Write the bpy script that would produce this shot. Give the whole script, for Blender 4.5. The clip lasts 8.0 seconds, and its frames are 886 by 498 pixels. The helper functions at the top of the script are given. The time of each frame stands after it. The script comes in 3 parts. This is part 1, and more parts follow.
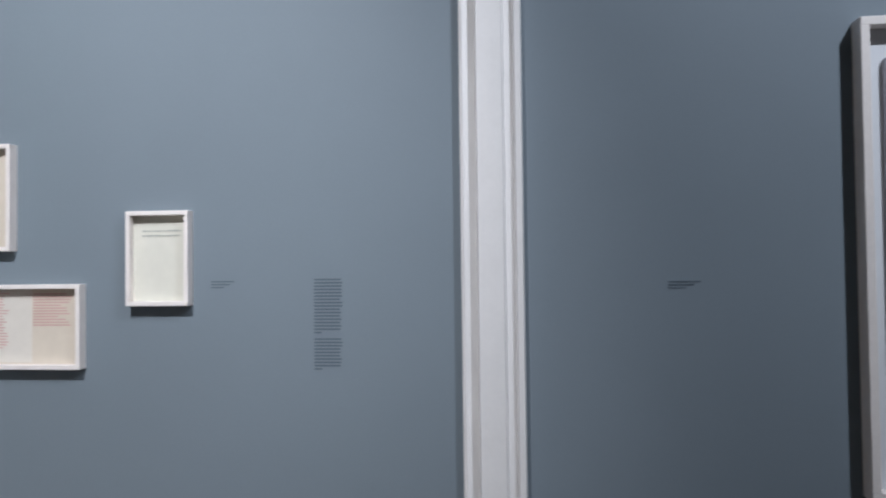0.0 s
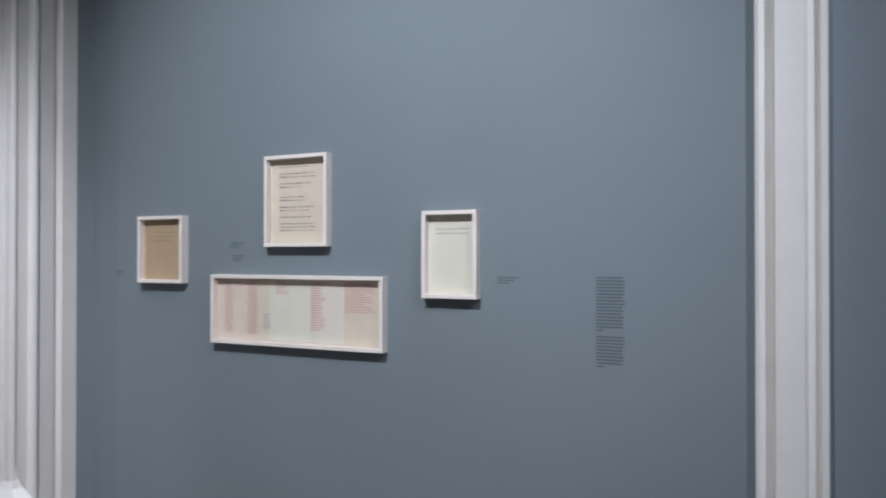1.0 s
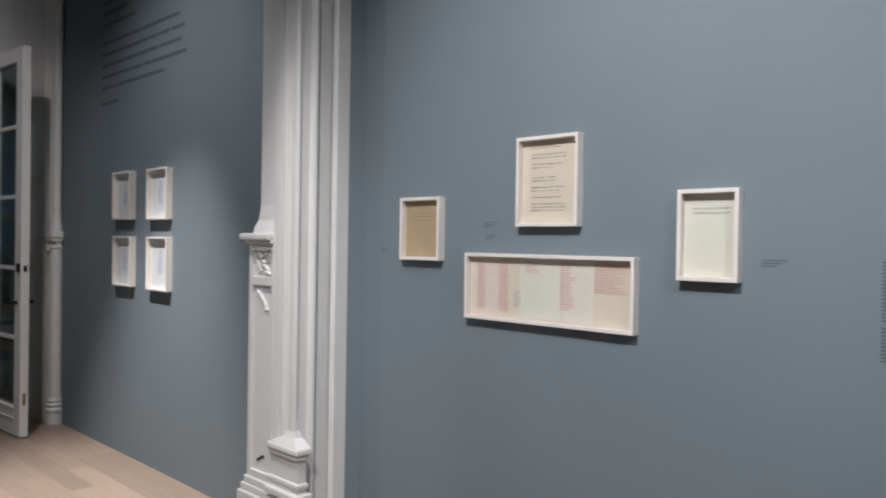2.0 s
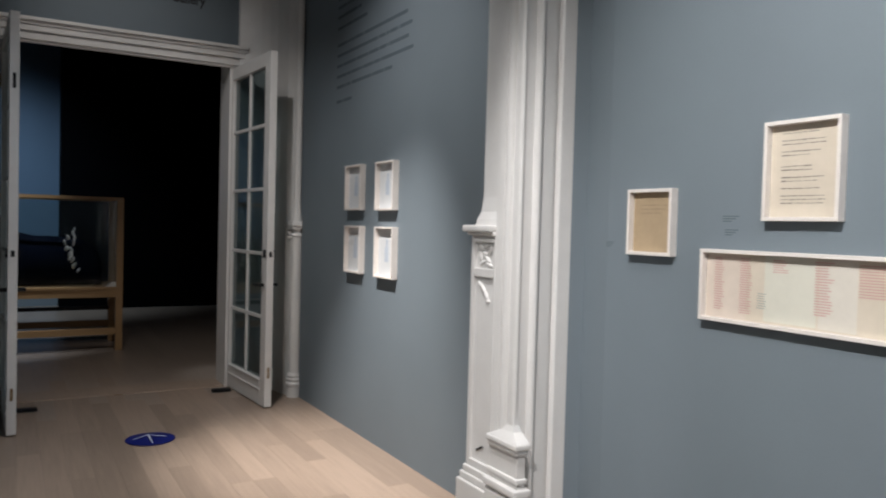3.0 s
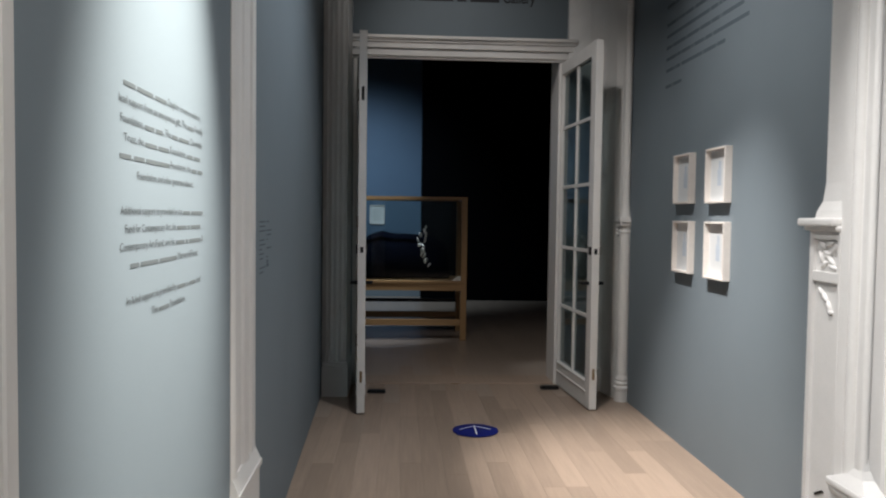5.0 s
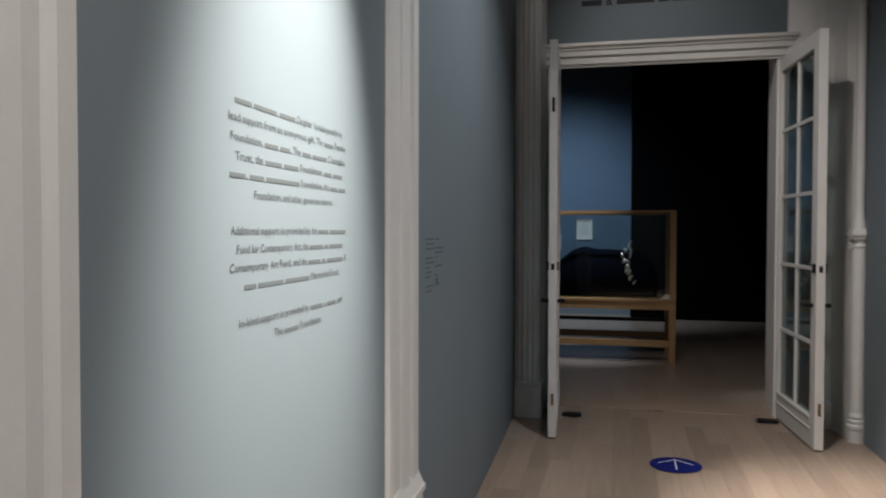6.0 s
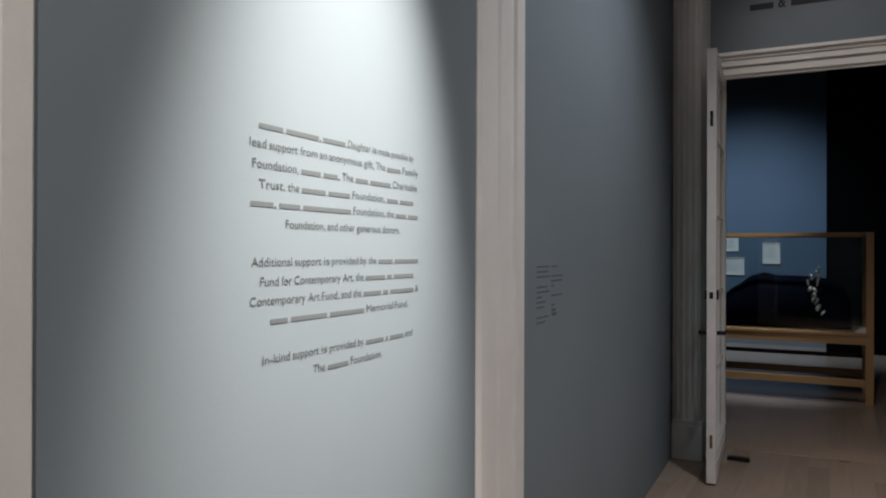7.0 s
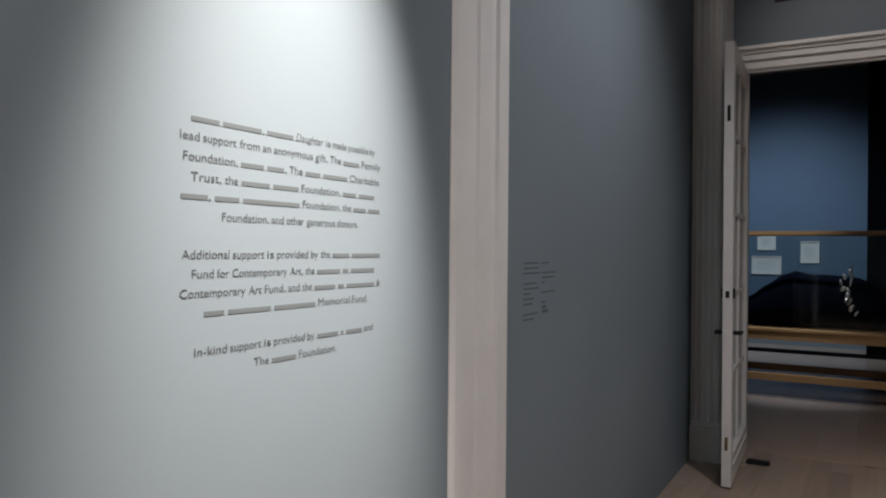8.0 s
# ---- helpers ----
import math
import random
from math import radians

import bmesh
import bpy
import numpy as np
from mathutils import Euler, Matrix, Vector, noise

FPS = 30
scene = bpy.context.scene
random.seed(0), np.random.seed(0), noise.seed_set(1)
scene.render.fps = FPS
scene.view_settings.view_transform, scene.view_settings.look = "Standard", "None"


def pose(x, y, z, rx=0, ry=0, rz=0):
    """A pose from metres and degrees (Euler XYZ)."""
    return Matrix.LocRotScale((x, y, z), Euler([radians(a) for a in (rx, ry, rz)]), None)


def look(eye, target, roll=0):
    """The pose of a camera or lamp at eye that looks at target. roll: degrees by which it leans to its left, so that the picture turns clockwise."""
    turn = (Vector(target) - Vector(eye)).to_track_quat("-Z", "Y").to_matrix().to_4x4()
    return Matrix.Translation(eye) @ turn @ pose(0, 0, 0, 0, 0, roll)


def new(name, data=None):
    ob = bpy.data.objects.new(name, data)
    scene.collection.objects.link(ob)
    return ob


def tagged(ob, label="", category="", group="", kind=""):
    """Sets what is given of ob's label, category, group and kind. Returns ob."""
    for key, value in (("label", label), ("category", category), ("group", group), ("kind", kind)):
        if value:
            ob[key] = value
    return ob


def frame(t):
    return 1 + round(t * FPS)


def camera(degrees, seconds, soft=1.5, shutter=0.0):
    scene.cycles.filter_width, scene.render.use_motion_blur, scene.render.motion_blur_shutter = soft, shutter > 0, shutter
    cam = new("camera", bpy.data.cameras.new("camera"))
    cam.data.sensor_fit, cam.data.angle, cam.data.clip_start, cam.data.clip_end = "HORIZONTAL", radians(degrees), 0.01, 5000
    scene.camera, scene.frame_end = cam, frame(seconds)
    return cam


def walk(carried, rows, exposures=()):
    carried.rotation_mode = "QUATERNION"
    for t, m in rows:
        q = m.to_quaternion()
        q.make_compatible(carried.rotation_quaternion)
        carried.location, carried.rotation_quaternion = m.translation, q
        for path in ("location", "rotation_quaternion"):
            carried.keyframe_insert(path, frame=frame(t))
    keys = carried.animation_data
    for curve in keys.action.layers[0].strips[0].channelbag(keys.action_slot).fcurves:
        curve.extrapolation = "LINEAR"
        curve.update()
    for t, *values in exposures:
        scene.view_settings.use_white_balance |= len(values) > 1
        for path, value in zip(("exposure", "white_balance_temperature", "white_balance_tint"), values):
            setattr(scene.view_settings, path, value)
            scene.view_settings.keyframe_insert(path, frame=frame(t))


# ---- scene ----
cam = camera(60.8, 8.0, soft=2.0, shutter=0.2)
PATH = [
    (0, (-0.101, 0.147, 1.398), (-0.33, 2.133, 1.448), -0.7),
    (0.5, (-0.14, 0.126, 1.421), (-0.697, 2.047, 1.455), -0.2),
    (1, (-0.151, 0.106, 1.429), (-1.029, 1.903, 1.446), 0.0),
    (1.5, (-0.162, 0.095, 1.428), (-1.322, 1.724, 1.424), 0.4),
    (2, (-0.165, 0.086, 1.404), (-1.561, 1.518, 1.384), 0.9),
    (2.2, (-0.181, 0.074, 1.401), (-1.651, 1.43, 1.374), 1.2),
    (3.3, (-0.294, 0.125, 1.416), (-2.104, 0.973, 1.351), 1.3),
    (3.5, (-0.333, 0.143, 1.399), (-2.183, 0.901, 1.332), 1.1),
    (4, (-0.368, 0.181, 1.389), (-2.29, 0.73, 1.318), 1.0),
    (5.3, (-0.461, 0.427, 1.418), (-2.459, 0.384, 1.341), 0.6),
    (5.5, (-0.492, 0.461, 1.415), (-2.484, 0.301, 1.349), 0.5),
    (6, (-0.614, 0.534, 1.419), (-2.562, 0.083, 1.369), 0.1),
    (6.5, (-0.737, 0.614, 1.435), (-2.602, -0.111, 1.425), -0.2),
    (7, (-0.846, 0.735, 1.437), (-2.63, -0.169, 1.444), 0.2),
    (7.5, (-0.916, 0.857, 1.431), (-2.659, -0.123, 1.435), 0.6),
    (8, (-0.953, 0.898, 1.431), (-2.684, -0.103, 1.431), 0.5),
]
walk(cam, [(t, look(eye, target, roll)) for t, eye, target, roll in PATH],
     exposures=[(0.0, 0.05, 5850, 12), (1.0, -0.14, 5900, 12), (1.5, -0.03, 6200, 12), (2.2, -0.03, 6300, 11), (3.3, 0.3, 6450, 10), (4.0, 0.35, 6300, 9), (5.5, 0.36, 6600, 10), (6.5, 0.27, 6700, 12), (8.0, 0.2, 6750, 15)])

# ---- world and lights ----
world = bpy.data.worlds.new("world")
world.use_nodes = True
world.node_tree.nodes["Background"].inputs[0].default_value = (0.6, 0.7, 0.85, 1)
world.node_tree.nodes["Background"].inputs[1].default_value = 0.02
scene.world = world
scene.view_settings.exposure = 0.0


def spot(name, eye, target, watts, degrees, blend=0.6, size=0.04, tint=(1, 0.94, 0.86)):
    d = bpy.data.lights.new(name, "SPOT")
    d.energy, d.spot_size, d.spot_blend, d.shadow_soft_size, d.color = watts, radians(degrees), blend, size, tint
    ob = new(name, d)
    ob.matrix_world = look(eye, target)
    return ob


# ceiling track spotlights, aimed at the walls; added fills are marked as such
spot("spot_text", (-2.2, 0.75, 3.5), (-2.15, -0.15, 1.38), 1080, 32, 1.0, 0.05, (1, 0.955, 0.86))
spot("spot_documents", (-0.9, -0.3, 3.5), (-1.4, 2.02, 1.42), 410, 63, 1.0, 0.02, (1, 0.97, 0.94))
spot("spot_entry", (1.7, 0.1, 3.8), (0.6, 2.02, 2.05), 310, 74, 1.0, 0.05, (0.96, 0.98, 1))
spot("spot_corridor", (-3.9, 0.75, 3.8), (-4.3, 2.14, 0.4), 140, 92, 1.0, 0.025, (1, 0.97, 0.94))
spot("spot_corridor_floor", (-3.6, 0.7, 3.9), (-4.5, 1.95, 0.0), 900, 38, 1.0, 0.05, (1, 0.95, 0.9))
# Added fill to whiten the pilaster; no lamp of its own is known.
spot("fill_pilaster", (-1.8, 0.7, 3.9), (-2.8, 1.78, 0.3), 240, 32, 1.0, 0.04, (1, 0.98, 0.97))
# Broad fill, added to lift the credit wall and the near casing.
spot("fill_wash", (-0.7, 1.0, 3.9), (-1.2, -0.15, 0.9), 165, 90, 1.0, 0.2, (1, 0.94, 0.88))
# Fill with no known source, added for the left casing and corridor wall.
spot("fill_corridor_left", (-3.9, 1.3, 3.9), (-4.2, -0.17, 1.1), 135, 96, 1.0, 0.08, (0.92, 0.96, 1))
# Weak added fill on the door header and the wall above it.
spot("fill_doors", (-5.2, 0.3, 3.9), (-6.72, 0.95, 2.5), 36, 70, 1.0, 0.2, (1, 0.96, 0.92))
spot("spot_door_jamb", (-4.16, 0.73, 3.9), (-6.3, 1.45, 1.6), 88, 54, 1.0, 0.04, (1, 0.97, 0.94))
spot("spot_far_wall", (-10.6, -0.6, 4.1), (-13.7, -0.35, 0.8), 440, 84, 1.0, 0.3, (0.7, 0.86, 1))
spot("spot_vitrine", (-8.25, -0.1, 4.0), (-9.35, 0.05, 0.7), 280, 33, 1.0, 0.05, (0.82, 0.91, 1))
spot("spot_threshold", (-7.9, 1.75, 4.0), (-7.35, 1.85, 0.0), 70, 15, 0.9, 0.03, (0.85, 0.93, 1))


# ---- materials ----
def mat(name, base, rough=0.6, metal=0.0, var=0.06, scale=6.0, bump=0.02, bump_scale=60.0, island=False, objects=0.0, stretch=None, spec=None):
    m = bpy.data.materials.new(name)
    m.use_nodes = True
    nt = m.node_tree
    b = nt.nodes["Principled BSDF"]
    b.inputs["Roughness"].default_value, b.inputs["Metallic"].default_value = rough, metal
    if spec is not None:
        b.inputs["Specular IOR Level"].default_value = spec
    co = nt.nodes.new("ShaderNodeTexCoord")
    src = co.outputs["Object"]
    if stretch:
        mp = nt.nodes.new("ShaderNodeMapping")
        mp.inputs["Scale"].default_value = stretch
        nt.links.new(src, mp.inputs[0])
        src = mp.outputs[0]
    n1, n2 = nt.nodes.new("ShaderNodeTexNoise"), nt.nodes.new("ShaderNodeTexNoise")
    n1.inputs["Scale"].default_value, n1.inputs["Detail"].default_value = scale, 6
    n2.inputs["Scale"].default_value, n2.inputs["Detail"].default_value = bump_scale, 4
    nt.links.new(src, n1.inputs["Vector"])
    nt.links.new(src, n2.inputs["Vector"])
    add = nt.nodes.new("ShaderNodeMath")
    add.operation = "MULTIPLY_ADD"
    add.inputs[1].default_value, add.inputs[2].default_value = 0.7, 0.0
    nt.links.new(n1.outputs[0], add.inputs[0])
    mix2 = nt.nodes.new("ShaderNodeMath")
    mix2.operation = "MULTIPLY_ADD"
    mix2.inputs[1].default_value = 0.3
    nt.links.new(n2.outputs[0], mix2.inputs[0])
    nt.links.new(add.outputs[0], mix2.inputs[2])
    value = mix2.outputs[0]
    if objects:
        info = nt.nodes.new("ShaderNodeObjectInfo")
        more = nt.nodes.new("ShaderNodeMath")
        more.operation = "MULTIPLY_ADD"
        more.inputs[1].default_value = objects
        nt.links.new(info.outputs["Random"], more.inputs[0])
        sub = nt.nodes.new("ShaderNodeMath")
        sub.operation = "SUBTRACT"
        sub.inputs[1].default_value = objects / 2
        nt.links.new(value, sub.inputs[0])
        nt.links.new(sub.outputs[0], more.inputs[2])
        value = more.outputs[0]
    if island:
        geo = nt.nodes.new("ShaderNodeNewGeometry")
        more = nt.nodes.new("ShaderNodeMath")
        more.operation = "MULTIPLY_ADD"
        more.inputs[1].default_value = 0.3
        nt.links.new(geo.outputs["Random Per Island"], more.inputs[0])
        nt.links.new(value, more.inputs[2])
        value = more.outputs[0]
    ramp = nt.nodes.new("ShaderNodeValToRGB")
    ramp.color_ramp.elements[0].position, ramp.color_ramp.elements[1].position = 0.25, 0.75
    ramp.color_ramp.elements[0].color = (*[c * (1 - var) for c in base], 1)
    ramp.color_ramp.elements[1].color = (*[min(1, c * (1 + var)) for c in base], 1)
    nt.links.new(value, ramp.inputs[0])
    nt.links.new(ramp.outputs[0], b.inputs["Base Color"])
    if bump:
        bp = nt.nodes.new("ShaderNodeBump")
        bp.inputs["Strength"].default_value, bp.inputs["Distance"].default_value = min(1, bump * 10), 0.001
        nt.links.new(n2.outputs[0], bp.inputs["Height"])
        nt.links.new(bp.outputs[0], b.inputs["Normal"])
    return m


M_WALL = mat("blue_grey_wall_paint", (0.18, 0.215, 0.243), 0.62, var=0.07, scale=1.6, bump=0.015, bump_scale=260, spec=0.2)
# The grey-blue wall paint, darkened and blued for the far gallery's low light.
M_FARWALL = mat("wall_paint_in_dim_blue_light", (0.07, 0.125, 0.2), 0.65, var=0.06, scale=2.0, bump=0.03, bump_scale=260)
# Near-black colour stands in for the missing light on the far gallery walls.
M_DARK = mat("unlit_wall_black", (0.0015, 0.0018, 0.0026), 0.95, var=0.1, scale=2, spec=0.04)
M_TRIM = mat("old_white_gloss_paint", (0.745, 0.728, 0.71), 0.42, var=0.05, scale=9, bump=0.05, bump_scale=90)
M_CEIL = mat("grey_ceiling_paint", (0.2, 0.2, 0.2), 0.8, var=0.04)
M_FRAME = mat("whitewashed_maple", (0.74, 0.69, 0.65), 0.5, var=0.06, scale=30, bump=0.03, bump_scale=120)
M_OAK = mat("pale_oak_boards", (0.355, 0.268, 0.208), 0.36, var=0.17, scale=5, bump=0.04, bump_scale=40, objects=0.5, stretch=(0.5, 9, 9))
M_OAKFAR = mat("pale_oak_boards_far", (0.33, 0.262, 0.212), 0.28, var=0.13, scale=5, bump=0.04, bump_scale=40, island=True, stretch=(0.5, 9, 9))
M_JOINT = mat("dark_floor_joint", (0.2, 0.15, 0.11), 0.8)
M_WHITEPAPER = mat("white_paper", (0.64, 0.655, 0.67), 0.8, var=0.03, scale=15)
M_GREENPAPER = mat("pale_green_paper", (0.63, 0.615, 0.53), 0.8, var=0.04, scale=15)
M_CREAM = mat("cream_paper", (0.62, 0.55, 0.45), 0.8, var=0.05, scale=15)
M_PALECREAM = mat("pale_pink_cream_paper", (0.65, 0.56, 0.48), 0.8, var=0.05, scale=15)
M_IVORY = mat("ivory_paper", (0.64, 0.6, 0.53), 0.8, var=0.04, scale=15)
M_TAN = mat("tan_paper", (0.4, 0.3, 0.19), 0.8, var=0.08, scale=15)
M_INK = mat("dark_ink", (0.05, 0.05, 0.055), 0.7, spec=0.08)
M_TYPE = mat("typed_grey_ink", (0.2, 0.18, 0.16), 0.7)
M_TANINK = mat("faded_brown_ink", (0.24, 0.18, 0.12), 0.7)
M_PENCIL = mat("pale_grey_pencil", (0.36, 0.38, 0.34), 0.7)
M_GREYINK = mat("grey_ink", (0.25, 0.27, 0.28), 0.7)
M_REDINK = mat("faded_red_ink", (0.56, 0.34, 0.31), 0.7)
M_BLUEINK = mat("faint_blue_ink", (0.48, 0.54, 0.62), 0.7, var=0.1, scale=20)
M_VINYL = mat("dark_grey_vinyl_lettering", (0.072, 0.08, 0.085), 0.6, spec=0.08)
M_BARS = mat("grey_vinyl_bars", (0.1, 0.113, 0.121), 0.6, spec=0.08)
M_WALLVINYL = mat("charcoal_blue_vinyl_lettering", (0.1, 0.125, 0.147), 0.6, spec=0.08)
M_BLACK = mat("black_metal", (0.02, 0.02, 0.022), 0.4, 0.6)
M_BRASS = mat("aged_brass", (0.25, 0.17, 0.08), 0.4, 0.9)
M_DECAL = mat("blue_floor_vinyl", (0.006, 0.012, 0.15), 0.5)
M_DECALWHITE = mat("white_floor_vinyl", (0.7, 0.72, 0.78), 0.5)
M_CASEOAK = mat("honey_oak", (0.4, 0.24, 0.11), 0.45, var=0.15, scale=8, stretch=(9, 0.7, 9))
M_FABRIC = mat("navy_fabric", (0.0015, 0.0028, 0.008), 0.95, var=0.3, scale=8, bump=0.08, bump_scale=120, spec=0.03)
M_SILVER = mat("polished_steel", (0.8, 0.8, 0.8), 0.34, 1.0, var=0.1, scale=12)
M_LILAC = mat("lilac_grey_cloth", (0.42, 0.41, 0.46), 0.85, var=0.06, scale=8)


def glass_mat(name, tint):
    m = bpy.data.materials.new(name)
    m.use_nodes = True
    nt = m.node_tree
    nt.nodes.remove(nt.nodes["Principled BSDF"])
    tr, gl, mx, lw, pw, ma = (nt.nodes.new(k) for k in ("ShaderNodeBsdfTransparent", "ShaderNodeBsdfGlossy", "ShaderNodeMixShader", "ShaderNodeLayerWeight", "ShaderNodeMath", "ShaderNodeMath"))
    tr.inputs[0].default_value = (*tint, 1)
    gl.inputs["Roughness"].default_value = 0.03
    pw.operation, pw.inputs[1].default_value = "POWER", 5
    ma.operation, ma.inputs[1].default_value, ma.inputs[2].default_value = "MULTIPLY_ADD", 0.9, 0.04
    lw.inputs["Blend"].default_value = 0.5
    nt.links.new(lw.outputs["Facing"], pw.inputs[0])
    nt.links.new(pw.outputs[0], ma.inputs[0])
    nt.links.new(ma.outputs[0], mx.inputs[0])
    nt.links.new(tr.outputs[0], mx.inputs[1])
    nt.links.new(gl.outputs[0], mx.inputs[2])
    nt.links.new(mx.outputs[0], nt.nodes["Material Output"].inputs[0])
    return m


M_GLASS = glass_mat("clear_glass", (0.95, 0.97, 0.96))
# Grey tint darkens what is seen through the door panes.
M_DOORGLASS = glass_mat("grey_tinted_glass", (0.52, 0.58, 0.59))


# ---- mesh helpers ----
def part(name, bm, material, parent=None, label=""):
    me = bpy.data.meshes.new(name)
    bm.normal_update()
    bm.to_mesh(me)
    bm.free()
    me.materials.append(material)
    ob = new(name, me)
    if parent:
        ob.parent = parent
    return tagged(ob, label)


def thing(name, label, category, group="", kind="", m=None):
    ob = new(name)
    if m is not None:
        ob.matrix_world = m
    return tagged(ob, label, category, group, kind)


def box(bm, x0, y0, z0, x1, y1, z1, bevel=0.0):
    v = bmesh.ops.create_cube(bm, size=1)["verts"]
    bmesh.ops.transform(bm, matrix=Matrix.LocRotScale(((x0 + x1) / 2, (y0 + y1) / 2, (z0 + z1) / 2), None, (abs(x1 - x0), abs(y1 - y0), abs(z1 - z0))), verts=v)
    if bevel:
        e = list({e for q in v for e in q.link_edges})
        bmesh.ops.bevel(bm, geom=e, offset=bevel, segments=2, affect="EDGES", profile=0.6)
    return bm


def boxes(*rows, bevel=0.0):
    bm = bmesh.new()
    for r in rows:
        box(bm, *r, bevel=bevel)
    return bm


def prism(points, z0, z1, bm=None):
    """An upright prism over a plan outline."""
    bm = bm or bmesh.new()
    lo = [bm.verts.new((x, y, z0)) for x, y in points]
    hi = [bm.verts.new((x, y, z1)) for x, y in points]
    bm.faces.new(lo[::-1])
    bm.faces.new(hi)
    n = len(points)
    for i in range(n):
        bm.faces.new((lo[i], lo[(i + 1) % n], hi[(i + 1) % n], hi[i]))
    bmesh.ops.recalc_face_normals(bm, faces=bm.faces)
    return bm


def taper(bm, rect0, z0, rect1, z1):
    """A block whose plan goes from one rectangle to another."""
    a = [bm.verts.new((x, y, z0)) for x, y in ((rect0[0], rect0[1]), (rect0[2], rect0[1]), (rect0[2], rect0[3]), (rect0[0], rect0[3]))]
    b = [bm.verts.new((x, y, z1)) for x, y in ((rect1[0], rect1[1]), (rect1[2], rect1[1]), (rect1[2], rect1[3]), (rect1[0], rect1[3]))]
    bm.faces.new(a[::-1])
    bm.faces.new(b)
    for i in range(4):
        bm.faces.new((a[i], a[(i + 1) % 4], b[(i + 1) % 4], b[i]))
    bmesh.ops.recalc_face_normals(bm, faces=bm.faces)
    return bm


def lathe(profile, x, y, n=24, bm=None):
    """A turned form from (radius, z) rows."""
    bm = bm or bmesh.new()
    rings = [[bm.verts.new((x + r * math.cos(2 * math.pi * i / n), y + r * math.sin(2 * math.pi * i / n), z)) for i in range(n)] for r, z in profile]
    for a, b in zip(rings, rings[1:]):
        for i in range(n):
            bm.faces.new((a[i], a[(i + 1) % n], b[(i + 1) % n], b[i]))
    bm.faces.new(rings[0][::-1])
    bm.faces.new(rings[-1])
    bmesh.ops.recalc_face_normals(bm, faces=bm.faces)
    return bm


def arc(cx, cy, r, a0, a1, n=6):
    return [(cx + r * math.cos(radians(a0 + (a1 - a0) * i / n)), cy + r * math.sin(radians(a0 + (a1 - a0) * i / n))) for i in range(n + 1)]


# ---- the setting ----
TOP = 4.2
YA, YF, YT, XD = 2.022, 2.14, -0.145, -6.75


def west(x):
    """The credit wall runs a little askew: its y at x."""
    return YT - 0.01 * (-1.46 - x)


def structure(name, bm, material, label, category="wall"):
    return tagged(part(name, bm, material), label, category, kind="structure")


structure("wall_1", prism([(-2.38, YA), (2.3, YA), (2.3, YA + 0.3), (-2.56, YA + 0.3), (-2.56, 1.984), (-2.553, 1.984), (-2.53, YA + 0.022)], 0, TOP), M_WALL, "blue-grey painted gallery wall hung with framed documents")
structure("wall_2", boxes((-6.75, YF, 0, -2.56, YF + 0.3, TOP)), M_WALL, "blue-grey painted corridor wall with four small frames")
structure("wall_3", prism([(-1.459, west(-1.459)), (-1.459, YT - 0.03), (-1.44, YT - 0.03), (-1.44, YT - 0.25), (-3.12, YT - 0.27), (-3.12, west(-3.12))], 0, TOP), M_WALL, "blue-grey wall with a spotlit credit text")
structure("wall_4", prism([(-3.12, west(-3.12)), (-6.75, -0.238), (-6.75, -0.42), (-3.12, -0.42)], 0, TOP), M_WALL, "dim blue-grey corridor wall with a small text panel")
structure("wall_5", boxes((2.3, -2.6, 0, 2.5, YA + 0.3, TOP)), M_WALL, "plain blue-grey closing wall")
structure("wall_6", boxes((-1.6, -2.8, 0, 2.5, -2.6, TOP)), M_WALL, "plain blue-grey closing wall")
structure("wall_7", boxes((-1.6, -2.6, 0, -1.4, YT - 0.25, TOP)), M_WALL, "plain blue-grey closing wall")
structure("ceiling", boxes((-13.9, -4.2, TOP, 2.5, 6.4, TOP + 0.2)), M_CEIL, "plain grey painted ceiling", "ceiling")
# door wall with its opening
DY0, DY1, DH = 0.01, 1.69, 2.71
structure("wall_8", boxes((XD - 0.3, -0.42, 0, XD, DY0 - 0.02, TOP), (XD - 0.3, DY1 + 0.02, 0, XD, YF + 0.3, TOP), (XD - 0.3, DY0 - 0.02, DH + 0.08, XD, DY1 + 0.02, TOP)), M_WALL, "blue-grey wall over a wide glazed double door")
# far gallery
structure("wall_9", boxes((-13.9, -4.2, 0, -13.7, 0.745, TOP)), M_FARWALL, "far gallery wall with framed papers, dim blue light put into its colour")
structure("wall_10", boxes((-13.9, 0.745, 0, -13.1, 6.2, TOP)), M_DARK, "unlit far gallery wall, its darkness put into a near-black colour")
structure("wall_11", boxes((-13.9, 6.2, 0, XD - 0.3, 6.4, TOP), (XD - 0.3, YF + 0.3, 0, XD - 0.1, 6.2, TOP)), M_DARK, "unlit far gallery side wall, its darkness put into a near-black colour")
structure("wall_12", boxes((-13.7, -4.2, 0, XD - 0.3, -4.0, TOP), (XD - 0.3, -4.2, 0, XD - 0.1, -0.42, TOP)), M_FARWALL, "far gallery side wall, dim blue light put into its colour")
structure("baseboard", boxes((-13.7, -4.0, 0, -13.675, 0.745, 0.13), bevel=0.004), M_WALL, "grey painted baseboard under a deep blue wall", "baseboard")
structure("threshold", boxes((XD - 0.32, DY0, 0.0, XD, DY1, 0.006)), M_OAK, "worn oak threshold board", "threshold")


def moulding(points):
    return prism(points, 0, TOP)


